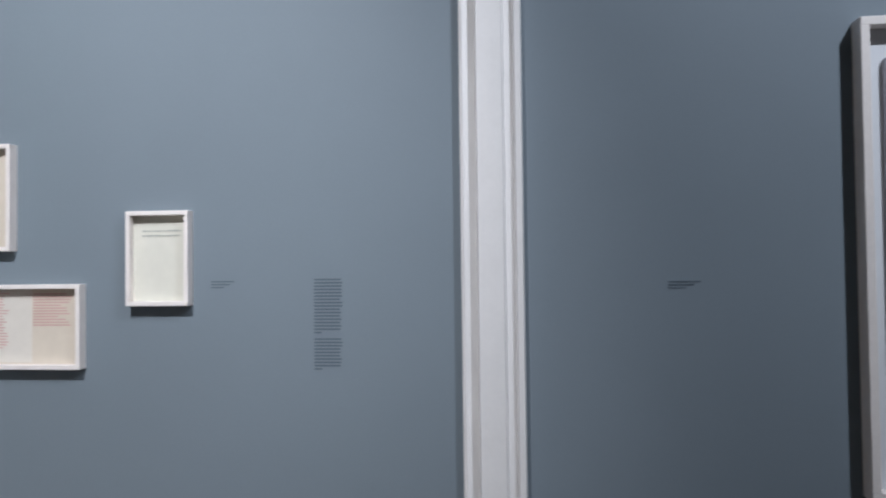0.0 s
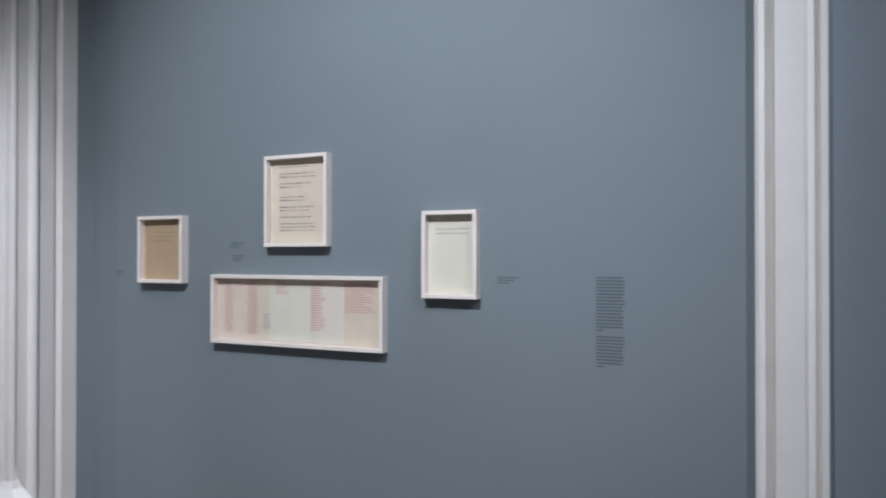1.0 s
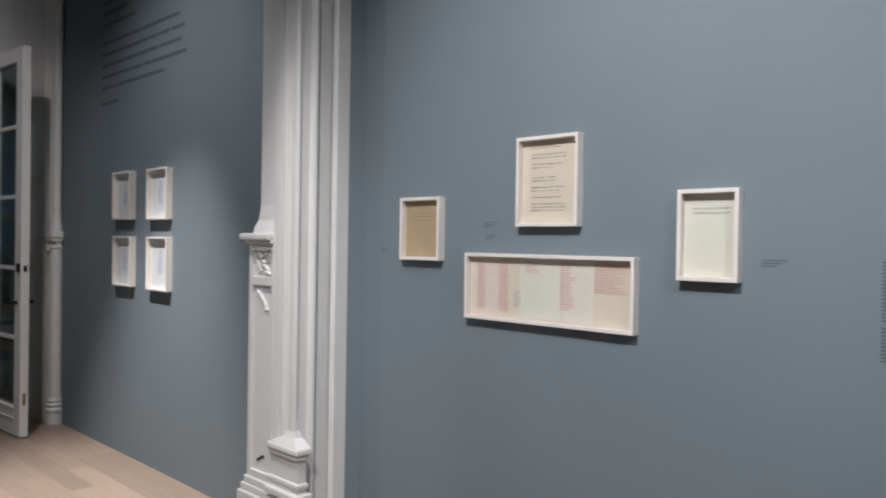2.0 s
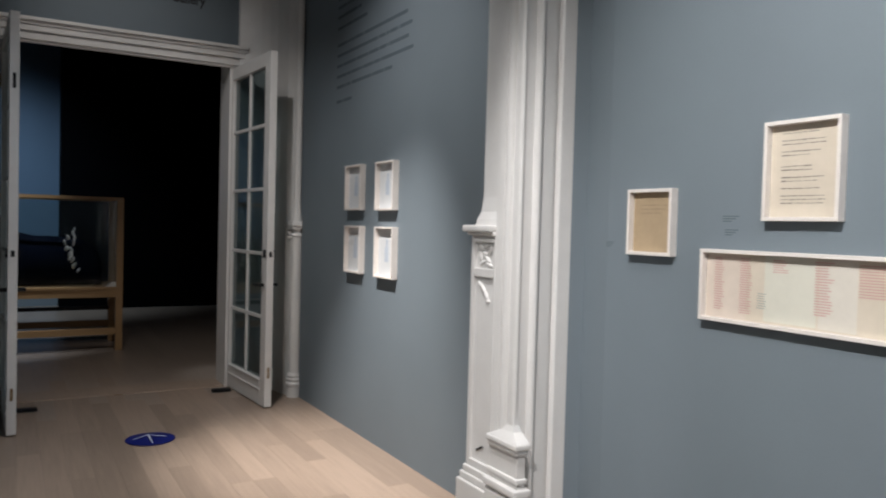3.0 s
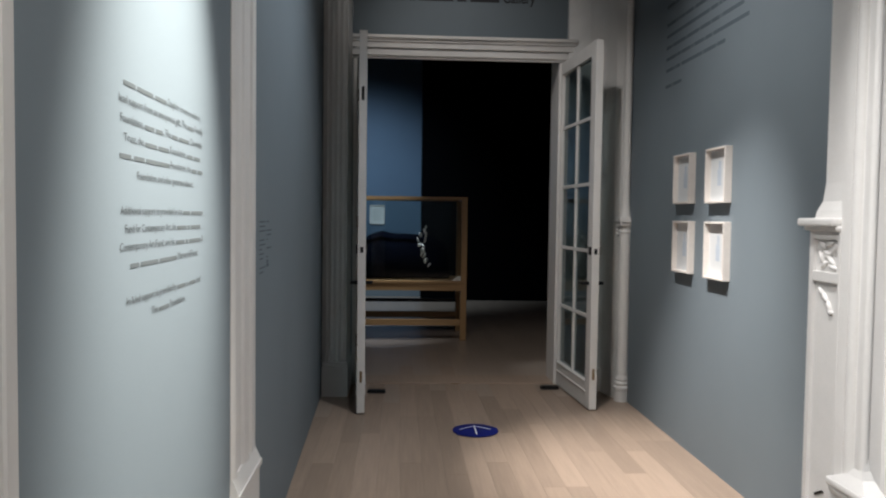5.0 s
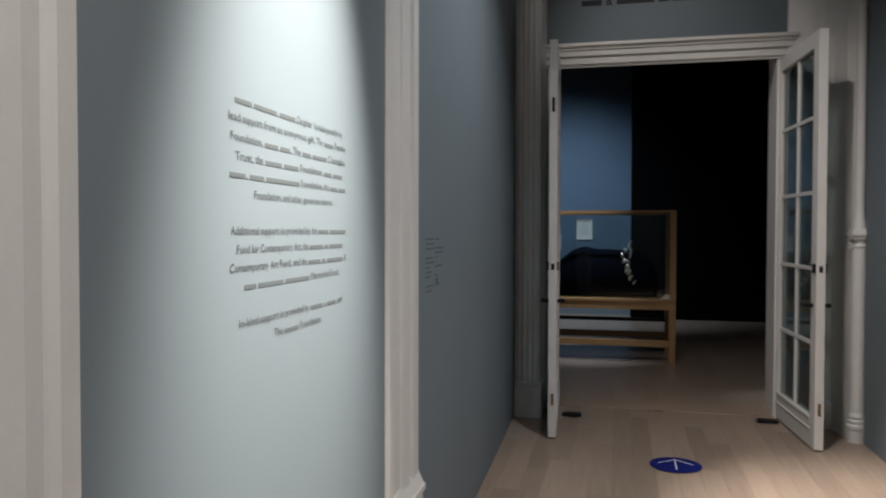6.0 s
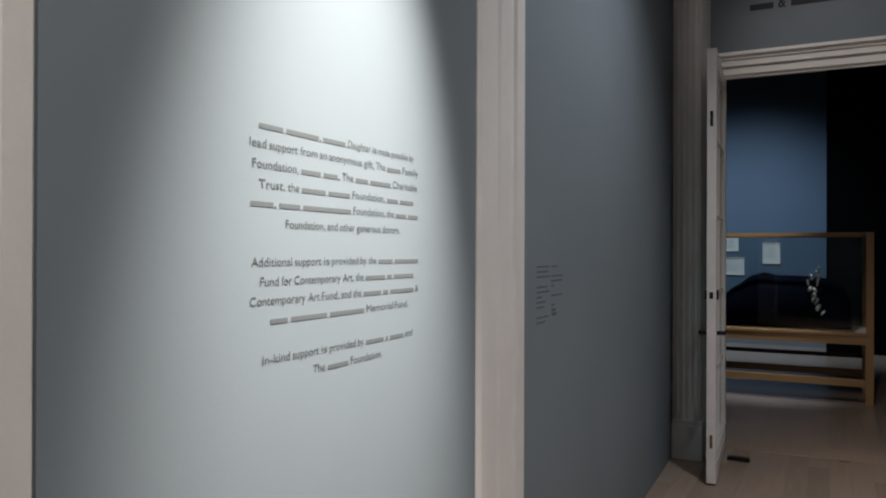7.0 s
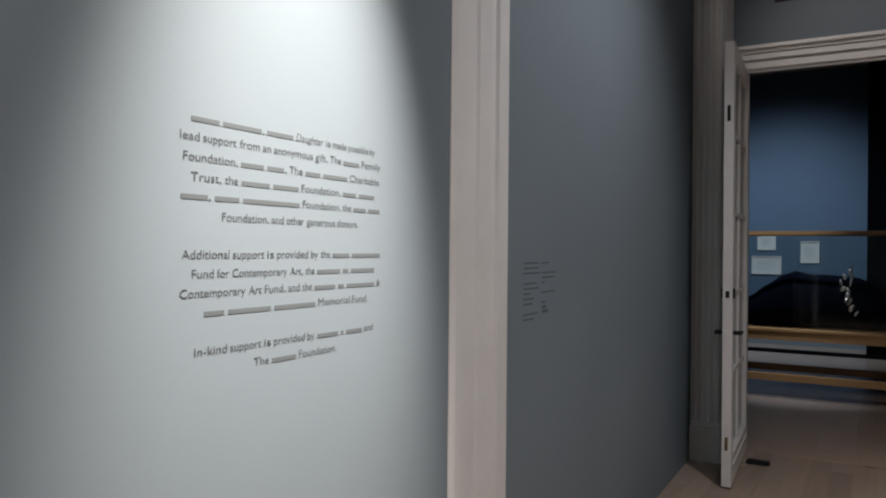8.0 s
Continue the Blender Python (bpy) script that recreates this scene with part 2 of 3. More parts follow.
# casing between the two gallery walls (plan outline follows its steps)
structure("trim_1", moulding([(-0.27, YA + 0.002), (-0.27, YA - 0.02), (-0.262, YA - 0.024), (-0.256, YA - 0.02), (-0.232, YA - 0.014), (-0.226, YA - 0.04), (-0.165, YA - 0.04), (-0.158, YA - 0.022), (-0.138, YA - 0.02), (-0.132, YA - 0.034), (-0.118, YA - 0.034), (-0.115, YA + 0.002)]), M_TRIM, "white painted moulded door casing", "trim")
# casing between the text wall and the corridor wall
TX, TY = -2.815, west(-2.815)
structure("trim_2", moulding([(TX, TY - 0.02), (TX, TY + 0.004), (TX - 0.02, TY + 0.012), (TX - 0.055, TY + 0.012), (TX - 0.065, TY + 0.004), (TX - 0.155, TY + 0.003), (TX - 0.165, TY + 0.01), (TX - 0.24, TY + 0.013), (TX - 0.255, TY + 0.003), (TX - 0.285, TY + 0.002), (TX - 0.295, TY + 0.012), (TX - 0.37, TY + 0.009), (TX - 0.375, TY - 0.02)]), M_TRIM, "white painted moulded casing beside a spotlit wall", "trim")
bm = boxes((TX - 0.38, TY - 0.02, 0, TX + 0.004, TY + 0.024, 0.5), bevel=0.006)
taper(bm, (TX - 0.384, TY - 0.02, TX + 0.008, TY + 0.032), 0.5, (TX - 0.384, TY - 0.02, TX + 0.008, TY + 0.032), 0.52)
taper(bm, (TX - 0.38, TY - 0.02, TX + 0.006, TY + 0.028), 0.52, (TX - 0.374, TY - 0.02, TX - 0.002, TY + 0.008), 0.57)
structure("trim_plinth", bm, M_TRIM, "white painted plinth of a door casing", "trim")
# door casing beside the passage behind the viewer
structure("trim_3", moulding([(-1.45, YT - 0.029), (-1.45, YT + 0.006), (-1.444, YT + 0.012), (-1.40, YT + 0.02), (-1.385, YT + 0.016), (-1.374, YT + 0.004), (-1.36, YT + 0.004), (-1.356, YT + 0.03), (-1.346, YT + 0.042), (-1.31, YT + 0.05), (-1.24, YT + 0.05), (-1.235, YT - 0.25), (-1.38, YT - 0.25), (-1.38, YT - 0.029)]), M_TRIM, "cream-white painted door casing with stepped edge", "trim")

# ---- pilaster and pedestal at the corridor mouth ----
XP, YP = -2.56, 1.745
pil = thing("pilaster", "white painted moulded pilaster on a low plinth at the corridor mouth", "pilaster", kind="structure")
pts = [(XP - 0.12, 2.005), (XP, 1.99), (XP + 0.01, 1.986), (XP + 0.01, 1.926), (XP + 0.004, 1.92), (XP - 0.008, 1.918), (XP - 0.008, 1.908), (XP + 0.002, 1.9), (XP + 0.004, 1.84)]
pts += arc(XP + 0.002, 1.823, 0.015, 80, -80) + [(XP - 0.004, 1.806), (XP - 0.006, 1.764)]
pts += arc(XP - 0.012, YP + 0.012, 0.013, 20, -110, 5)
pts += [(XP - 0.036, YP), (XP - 0.044, YP + 0.012), (XP - 0.054, YP + 0.012)]
pts += arc(XP - 0.076, YP + 0.01, 0.019, 0, -180, 8)
pts += [(XP - 0.102, YP + 0.018), (XP - 0.108, YP + 0.004), (XP - 0.135, YP + 0.002), (XP - 0.148, YP + 0.012), (XP - 0.168, YP + 0.012), (XP - 0.168, 2.14), (XP - 0.12, 2.14)]
part("moulded_shaft", prism(pts, 0, TOP), M_TRIM, pil)
part("plinth", boxes((XP - 0.14, YP - 0.012, 0, XP + 0.05, 1.772, 0.58), (XP - 0.145, YP - 0.028, 0.0, XP + 0.066, 1.782, 0.40), bevel=0.005), M_TRIM, pil)
bm2 = boxes((XP - 0.135, YP - 0.024, 0.572, XP + 0.058, 1.78, 0.592), (XP - 0.138, YP - 0.031, 0.592, XP + 0.065, 1.785, 0.616), bevel=0.007)
taper(bm2, (XP - 0.134, YP - 0.027, XP + 0.061, 1.781), 0.616, (XP - 0.055, YP - 0.008, XP + 0.016, 1.775), 0.65)
taper(bm2, (XP - 0.055, YP - 0.008, XP + 0.016, 1.775), 0.65, (XP - 0.04, YP + 0.001, XP + 0.004, 1.77), 0.675)
taper(bm2, (XP - 0.04, YP + 0.001, XP + 0.004, 1.77), 0.675, (XP - 0.034, YP + 0.004, XP - 0.002, 1.767), 0.71)
part("plinth_cap", bm2, M_TRIM, pil)
part("plinth_band", boxes((XP - 0.145, YP - 0.02, 0.462, XP + 0.058, 1.778, 0.485), (XP - 0.15, YP - 0.034, 0.415, XP + 0.07, 1.788, 0.445), bevel=0.007), M_TRIM, pil)

XQ, YQ = -2.903, 1.755
ped = thing("pedestal", "white painted carved half-column on a tall panelled pedestal", "pedestal", kind="structure")
RB = XP - 0.166
bm = boxes((XQ, YQ + 0.014, 0.4, RB, YF, 1.385), (XQ, YQ, 0.4, XQ + 0.02, YQ + 0.03, 1.385), (RB - 0.012, YQ, 0.4, RB, YQ + 0.03, 1.385))
for z0, z1 in ((1.355, 1.385), (1.215, 1.25), (0.4, 0.46)):
    box(bm, XQ + 0.02, YQ + 0.001, z0, RB - 0.012, YQ + 0.03, z1, bevel=0.003)
part("body", bm, M_TRIM, ped)
part("cap", boxes((XQ - 0.035, YQ - 0.03, 1.398, RB, YF, 1.425), (XQ - 0.018, YQ - 0.015, 1.383, RB, YF, 1.402), bevel=0.008), M_TRIM, ped)
part("base", boxes((XQ - 0.036, YQ - 0.026, 0, RB, YF, 0.37), (XQ - 0.026, YQ - 0.016, 0.37, RB, YF, 0.40), (XQ - 0.014, YQ - 0.008, 0.40, RB, YF, 0.43), bevel=0.006), M_TRIM, ped)
bm = bmesh.new()
for (a, z0), (b, z1) in zip(((0.012, 1.425), (0.018, 1.45), (0.034, 1.48), (0.042, 1.54)), ((0.018, 1.45), (0.034, 1.48), (0.042, 1.54), (0.044, TOP))):
    taper(bm, (XQ + a, YQ + a * 0.6, RB, YF), z0, (XQ + b, YQ + b * 0.6, RB, YF), z1)
part("shaft", bm, M_TRIM, ped)


def carved(name, rows, label):
    """Small carved leaves on the pedestal's face: rows of x, z, lean, length, width."""
    bm = bmesh.new()
    for x, z, lean, a, b in rows:
        v = bmesh.ops.create_icosphere(bm, subdivisions=2, radius=1)["verts"]
        bmesh.ops.transform(bm, matrix=pose(x, YQ + 0.012, z, 0, lean, 0) @ Matrix.Diagonal((a, 0.01, b, 1)), verts=v)
    for f in bm.faces:
        f.smooth = True
    part(name, bm, M_TRIM, ped, label)


XC = (XQ + RB) / 2
carved("carving", [(XC + dx, 1.303 + dz, lean, 0.024, 0.009) for dx, dz, lean in ((-0.028, 0.03, 30), (0.012, 0.036, -20), (0.034, 0.018, -60), (-0.034, -0.004, 70), (0.0, 0.008, 10), (0.022, -0.016, 40), (-0.018, -0.032, -30), (0.03, -0.036, 15))] + [(XC, 1.30, 0, 0.012, 0.012)], "carved leaf ornament")
bm = bmesh.new()
taper(bm, (-0.028, -0.001, 0.028, 0.003), -0.004, (-0.03, -0.001, 0.02, 0.002), 0.004)
chip = part("paint_chip", bm, M_BLACK, ped, "dark sliver of chipped paint")
chip.matrix_basis = pose(XC - 0.005, YQ + 0.011, 0.515, 0, -28, 0)
carved("scroll", [(XC - 0.03, 1.185, 35, 0.02, 0.007), (XC - 0.005, 1.165, 45, 0.022, 0.008), (XC + 0.018, 1.14, 60, 0.02, 0.008), (XC + 0.028, 1.12, 20, 0.012, 0.008)], "small carved scroll")

# ---- door surround ----
sur = thing("door_surround", "white painted moulded surround of a double door", "door surround", kind="structure")
# left fluted pilaster
XL = -6.31
pts = [(XD, -0.03), (XL - 0.05, -0.03)]
for y0 in (-0.045, -0.085, -0.125, -0.165):
    pts += [(XL, y0 + 0.008)] + arc(XL, y0 - 0.012, 0.014, 90, 270, 5) + [(XL, y0 - 0.03)]
pts += [(XL - 0.01, -0.225), (XD, -0.225)]
part("fluted_jamb", prism(pts, 0.2, TOP), M_TRIM, sur)
part("plinth", boxes((XD, -0.225, 0, XL + 0.03, -0.02, 0.24), (XD, -0.22, 0.24, XL + 0.02, -0.025, 0.27), bevel=0.006), M_TRIM, sur)
# right concave splay
pts = [(XD, 1.76), (XD, YF), (-6.16, YF), (-6.16, 2.12), (-6.20, 2.10)]
pts += [(-6.28, 2.05), (-6.38, 2.035), (-6.48, 2.02), (-6.56, 1.98), (-6.62, 1.92), (-6.66, 1.84), (-6.68, 1.80), (-6.70, 1.76)]
part("splay", prism(pts, 0, TOP), M_TRIM, sur)
part("splay_base", boxes((-6.62, 1.96, 0, -6.46, 2.06, 0.19), bevel=0.01), M_TRIM, sur)
# header casing, stepped
bm = bmesh.new()
for z0, z1, d in ((DH, DH + 0.02, 0.03), (DH + 0.02, DH + 0.065, 0.05), (DH + 0.065, DH + 0.08, 0.04), (DH + 0.08, DH + 0.125, 0.07), (DH + 0.125, DH + 0.15, 0.085), (DH + 0.15, DH + 0.175, 0.11)):
    box(bm, XD, -0.085, z0, XD + d, 1.822, z1, bevel=0.003)
part("header", bm, M_TRIM, sur)
part("jamb_lining", boxes((XD - 0.3, DY0 - 0.03, 0, XD + 0.02, DY0, DH + 0.065), (XD - 0.3, DY1, 0, XD + 0.02, DY1 + 0.03, DH + 0.065), (XD - 0.3, DY0, DH + 0.065, XD, DY1, DH + 0.085)), M_TRIM, sur)
part("panel_trim", boxes((XD, 1.822, DH, XD + 0.04, 1.886, TOP), (XD, -0.1, DH + 0.175, XD + 0.03, -0.08, TOP), bevel=0.004), M_TRIM, sur)

col = thing("colonette", "slim white painted turned column at the wall corner", "column", kind="structure")
CX, CY = -6.155, 2.105
part("base", lathe([(0.055, 0), (0.055, 0.08), (0.062, 0.10), (0.062, 0.115), (0.052, 0.125), (0.058, 0.14), (0.058, 0.15), (0.05, 0.16), (0.056, 0.175), (0.05, 0.19), (0.046, 0.20)], CX, CY), M_TRIM, col)
part("lower_shaft", lathe([(0.044, 0.20), (0.042, 1.30), (0.05, 1.315), (0.044, 1.33)], CX, CY), M_TRIM, col)
part("cap", boxes((CX - 0.16, CY - 0.06, 1.385, CX + 0.065, CY + 0.03, 1.41), (CX - 0.06, CY - 0.055, 1.36, CX + 0.055, CY + 0.03, 1.43), bevel=0.008), M_TRIM, col)
part("upper_shaft", lathe([(0.04, 1.33), (0.044, 1.43), (0.034, 1.50), (0.03, 1.56), (0.03, TOP)], CX, CY), M_TRIM, col)
bm = bmesh.new()
for k in range(3):
    v = bmesh.ops.create_icosphere(bm, subdivisions=2, radius=1)["verts"]
    bmesh.ops.transform(bm, matrix=pose(CX - 0.07, CY - 0.035, 1.36 - 0.03 * k) @ Matrix.Diagonal((0.03 - 0.007 * k, 0.02, 0.02, 1)), verts=v)
part("bracket", bm, M_TRIM, col, "small carved bracket")


# ---- glazed door leaves ----
def door_leaf(near, hinge, label, name, flip, bolt):
    a, b = Vector((*near, 0)), Vector((*hinge, 0))
    width = (b - a).length
    d = (b - a).normalized()
    leaf = thing(name, label, "door", "glazed door leaves")
    leaf.matrix_world = Matrix(((d.x, -d.y, 0, a.x), (d.y, d.x, 0, a.y), (0, 0, 1, 0.012), (0, 0, 0, 1)))
    H, T, S = 2.688, 0.056, 0.105
    stile = part("stile", boxes((0, -T / 2, 0, S, T / 2, H), bevel=0.003), M_TRIM, leaf)
    back = part("stile", boxes((width - S, -T / 2, 0, width, T / 2, H), bevel=0.003), M_TRIM, leaf)
    part("rail", boxes((S, -T / 2, H - 0.1, width - S, T / 2, H), bevel=0.003), M_TRIM, leaf, "top rail")
    part("rail", boxes((S, -T / 2, 0, width - S, T / 2, 0.185), bevel=0.003), M_TRIM, leaf, "deep bottom rail")
    rows = [0.185, 0.672, 1.16, 1.657, 2.145, H - 0.1]
    mid = width / 2
    part("muntin", boxes((mid - 0.014, -0.016, 0.185, mid + 0.014, 0.016, H - 0.1), bevel=0.003), M_TRIM, leaf)
    for z in rows[1:-1]:
        part("muntin", boxes((S, -0.015, z - 0.013, mid - 0.014, 0.015, z + 0.013), (mid + 0.014, -0.015, z - 0.013, width - S, 0.015, z + 0.013), bevel=0.003), M_TRIM, leaf)
    for z0, z1 in zip(rows, rows[1:]):
        for x0, x1 in ((S, mid - 0.014), (mid + 0.014, width - S)):
            part("pane", boxes((x0 - 0.003, -0.002, z0 - 0.003, x1 + 0.003, 0.002, z1 + 0.003)), M_DOORGLASS, leaf)
    # lock case, rose and lever on each face
    part("lock_case", boxes((0.012, -T / 2 - 0.012, 1.135, 0.055, T / 2 + 0.012, 1.195), bevel=0.003), M_BLACK, stile)
    part("edge_plate", boxes((-0.003, -0.011, 1.14, 0.001, 0.011, 1.18)), M_BLACK, stile)
    if bolt:
        part("edge_bolt", boxes((-0.003, -0.009, 2.205, 0.001, 0.009, 2.3), (-0.009, -0.005, 2.225, -0.002, 0.006, 2.25)), M_BLACK, stile)
    for z in (0.118, 0.19):
        part("rail_moulding", boxes((S - 0.004, -T / 2 - 0.007, z - 0.009, width - S + 0.004, T / 2 + 0.007, z + 0.006), bevel=0.004), M_TRIM, leaf)
    part("edge_bolt", boxes((-0.004, -0.008, 0.22, 0.001, 0.008, 0.30)), M_BRASS, stile)
    for s in (-1, 1):
        lever = boxes((0.045, s * (T / 2), 0.913, 0.07, s * (T / 2 + 0.05), 0.938), (0.045, s * (T / 2 + 0.038), 0.917, 0.155, s * (T / 2 + 0.052), 0.934), bevel=0.003)
        part("handle", lever, M_BLACK, stile, "black lever handle")
    for z in (0.35, 1.35, 2.4):
        part("hinge", lathe([(0.01, z - 0.05), (0.01, z + 0.05)], width + 0.004, flip * (T / 2), 10), M_BRASS, back)
    return leaf


door_leaf((-5.748, 0.107), (-6.78, 0.05), "white painted glazed door leaf standing open", "glazed_door", 1, True)
door_leaf((-5.838, 1.797), (-6.80, 1.73), "white painted ten-pane door leaf standing open", "glazed_door", -1, False)
for x, y in ((-6.42, 0.2), (-6.55, 1.62)):
    w = thing("door_stop", "black flat wedge door stop on the floor", "door stop", "door stops", m=pose(x, y, 0.006))
    bm = bmesh.new()
    taper(bm, (-0.03, -0.075, 0.03, 0.075), 0, (-0.026, -0.068, 0.026, 0.068), 0.022)
    part("wedge", bm, M_BLACK, w)


plate = thing("floor_socket", "small dark metal bolt socket set in the floor", "floor fitting", m=pose(-6.72, 0.85, 0.006))
part("plate", boxes((-0.012, -0.03, 0, 0.012, 0.03, 0.003), bevel=0.001), M_BRASS, plate)

# ---- framed documents ----
def framed(name, w, h, depth, paper, m, label, rows=(), group="", rail=0.0115, margin=0.0, paper_label=""):
    """A box frame, its back on the wall; local x runs along the wall, y out of the wall, z up. rows: (x0, z0, x1, z1, material) in parts of the sheet."""
    ob = thing(name, label, "picture frame", group, m=m)
    d = depth
    for n, r in (("top_rail", (0, 0, h - rail, w, d, h)), ("bottom_rail", (0, 0, 0, w, d, rail)), ("side_rail", (0, 0, rail, rail, d, h - rail)), ("side_rail", (w - rail, 0, rail, w, d, h - rail))):
        part(n, boxes(r, bevel=0.0015), M_FRAME, ob)
    part("backing", boxes((rail, 0.001, rail, w - rail, d * 0.22, h - rail)), M_WHITEPAPER, ob)
    x0, z0, x1, z1 = rail + margin, rail + margin, w - rail - margin, h - rail - margin
    y = d * 0.22 + 0.0015
    sheet = part("sheet", boxes((x0, d * 0.22, z0, x1, y, z1)), paper, ob, paper_label)
    for k, (a, b, c, e, mt) in enumerate(rows):
        part("written_line", boxes((x0 + a * (x1 - x0), y + 0.0004, z0 + b * (z1 - z0), x0 + c * (x1 - x0), y + 0.0010, z0 + e * (z1 - z0))), mt, sheet)
    return ob


def on_north(x, y, z):
    """Pose of a thing on a wall that faces -y: local x runs to -x, y out of the wall."""
    return Matrix(((-1, 0, 0, x), (0, -1, 0, y), (0, 0, 1, z), (0, 0, 0, 1)))


rnd = random.Random(4)


def lines(n, top, bottom, x0, x1, material, ragged=0.2, thick=0.35, skip=()):
    """Ragged bars; seen from the room, local x runs right to left."""
    pitch = (top - bottom) / n
    out = []
    for i in range(n):
        if i in skip:
            continue
        z = top - pitch * (i + 0.5)
        out.append((1 - x1 + rnd.uniform(0, ragged) * (x1 - x0), z - pitch * thick / 2, 1 - x0, z + pitch * thick / 2, material))
    return out


def typed(rows, seed):
    """Breaks written lines into word-long strokes."""
    r, out = random.Random(seed), []
    for a, z0, c, z1, mt in rows:
        x = c
        while x > a + 0.02:
            w = min(r.uniform(0.05, 0.16), x - a)
            out.append((x - w, z0 + r.uniform(-0.002, 0.002), x, z1 + r.uniform(-0.003, 0.003), mt))
            x -= w + 0.016
    return out


DA = 0.032
framed("framed_note", 0.169, 0.245, DA, M_GREENPAPER, on_north(-0.971, YA, 1.309), "white box-framed pale sheet with two typed lines",
       typed(lines(2, 0.85, 0.74, 0.16, 0.9, M_PENCIL, 0.06, 0.24), 7))
framed("framed_letter", 0.236, 0.284, DA, M_CREAM, on_north(-1.463, YA, 1.456), "white box-framed cream typescript with many dark lines",
       typed(lines(20, 0.93, 0.13, 0.16, 0.84, M_TYPE, 0.45, 0.2, skip=(1, 4, 7, 8, 11, 14, 16)), 3))
rows = []
for x0, x1, top, bottom, n, mt in ((0.05, 0.11, 0.95, 0.12, 22, M_REDINK), (0.20, 0.27, 0.95, 0.1, 24, M_REDINK), (0.38, 0.46, 0.95, 0.75, 6, M_REDINK), (0.30, 0.35, 0.45, 0.2, 7, M_PENCIL),
                                   (0.59, 0.68, 0.96, 0.2, 20, M_REDINK), (0.79, 0.96, 0.95, 0.5, 12, M_REDINK)):
    rows += lines(n, top, bottom, x0, x1, mt, 0.35, 0.38)
manuscript = framed("framed_manuscript", 0.651, 0.222, DA, M_CREAM, on_north(-1.267, YA, 1.145), "long white box-framed manuscript with columns of red script", rows)
for a, b, lo, hi, mt in ((0.0, 0.235, 0.0, 0.985, M_PALECREAM), (0.335, 0.60, 0.03, 1.0, M_GREENPAPER), (0.61, 0.785, 0.02, 1.0, M_IVORY)):
    x0, z0, w, h = 0.0125, 0.0125, 0.626, 0.197
    part("loose_sheet", boxes((x0 + (1 - b) * w, DA * 0.22 + 0.0005, z0 + lo * h, x0 + (1 - a) * w, DA * 0.22 + 0.0018, z0 + hi * h)), mt, manuscript)
framed("framed_page", 0.205, 0.228, DA, M_TAN, on_north(-2.045, YA, 1.335), "white box-framed tan page with faint writing", typed(lines(3, 0.82, 0.62, 0.18, 0.85, M_TANINK, 0.3, 0.14), 8))
for k, (x, z, w, h) in enumerate(((-4.875, 1.512, 0.265, 0.305), (-4.378, 1.508, 0.262, 0.305), (-4.865, 1.088, 0.265, 0.318), (-4.37, 1.085, 0.265, 0.32))):
    framed("framed_drawing", w, h, 0.042, M_WHITEPAPER, on_north(x, YF, z), "small white box frame with a faint blue drawing on white paper",
           [(0.38 + 0.03 * (k % 2), 0.3, 0.62, 0.62, M_BLUEINK), (0.44, 0.625, 0.56, 0.78, M_BLUEINK)], "four small drawings", rail=0.012)
big = framed("framed_textile", 0.86, 1.11, 0.052, M_WHITEPAPER, on_north(0.662 + 0.86, YA, 0.855), "large white box frame with a lilac-grey cloth panel", rail=0.02)
part("cloth_panel", boxes((0.10, 0.012, 0.07, 0.80, 0.032, 1.02), bevel=0.008), M_LILAC, big, "lilac-grey cloth panel")
# framed papers in the far gallery
for x, z, w, h in ((-0.02, 1.265, 0.255, 0.33), (-0.63, 1.46, 0.26, 0.24), (-0.63, 1.083, 0.43, 0.28)):
    m = Matrix(((0, 1, 0, -13.7), (-1, 0, 0, x + w / 2), (0, 0, 1, z), (0, 0, 0, 1)))
    framed("framed_paper", w, h, 0.03, M_WHITEPAPER, m, "small white framed paper on a deep blue wall", lines(6, 0.85, 0.2, 0.2, 0.8, M_GREYINK, 0.2, 0.2), "far framed papers")


# ---- wall texts ----
def wall_bars(name, label, rows, material, m, category="wall text"):
    """Unreadable text as bars: rows of (x0, x1, z, height), local axes as on the wall."""
    ob = thing(name, label, category, m=m)
    for x0, x1, z, t in rows:
        part("text_line", boxes((x0, 0.0004, z - t / 2, x1, 0.0009, z + t / 2)), material, ob)
    return ob


def broken(x0, x1, z, t, seed, words=6):
    """One line of text as word-long bars."""
    r = random.Random(seed)
    cuts = sorted(r.uniform(0.1, 0.9) for _ in range(words - 1))
    edges = [0, *cuts, 1]
    gap = t * 0.55
    return [(x0 + (x1 - x0) * a, x0 + (x1 - x0) * b - gap, z, t) for a, b in zip(edges, edges[1:]) if (x1 - x0) * (b - a) > gap * 1.5]


# the long chat label: from x -0.649 to -0.575
rows = []
for i in range(28):
    if i == 17:
        continue
    z = 1.372 - i * 0.0084
    rows.append((0.575 + rnd.uniform(0, 0.008) + (0.05 if i in (16, 27) else 0), 0.649, z, 0.0034))
wall_bars("wall_label", "tall narrow column of small dark text on the wall", rows, M_WALLVINYL, on_north(0, YA, 0))
for x0, x1, z in ((0.86, 0.922, 1.369), (1.80, 1.86, 1.470), (1.80, 1.85, 1.428), (2.345, 2.385, 1.375), (-0.305, -0.228, 1.358)):
    wall_bars("wall_label", "small three-line caption in dark lettering on the wall", [(x0 + (x1 - x0) * f, x1, z - 0.0075 * i, 0.0028) for i, f in enumerate((0.0, 0.2, 0.45))], M_WALLVINYL, on_north(0, YA, 0))
# large introduction on the corridor wall
rows = []
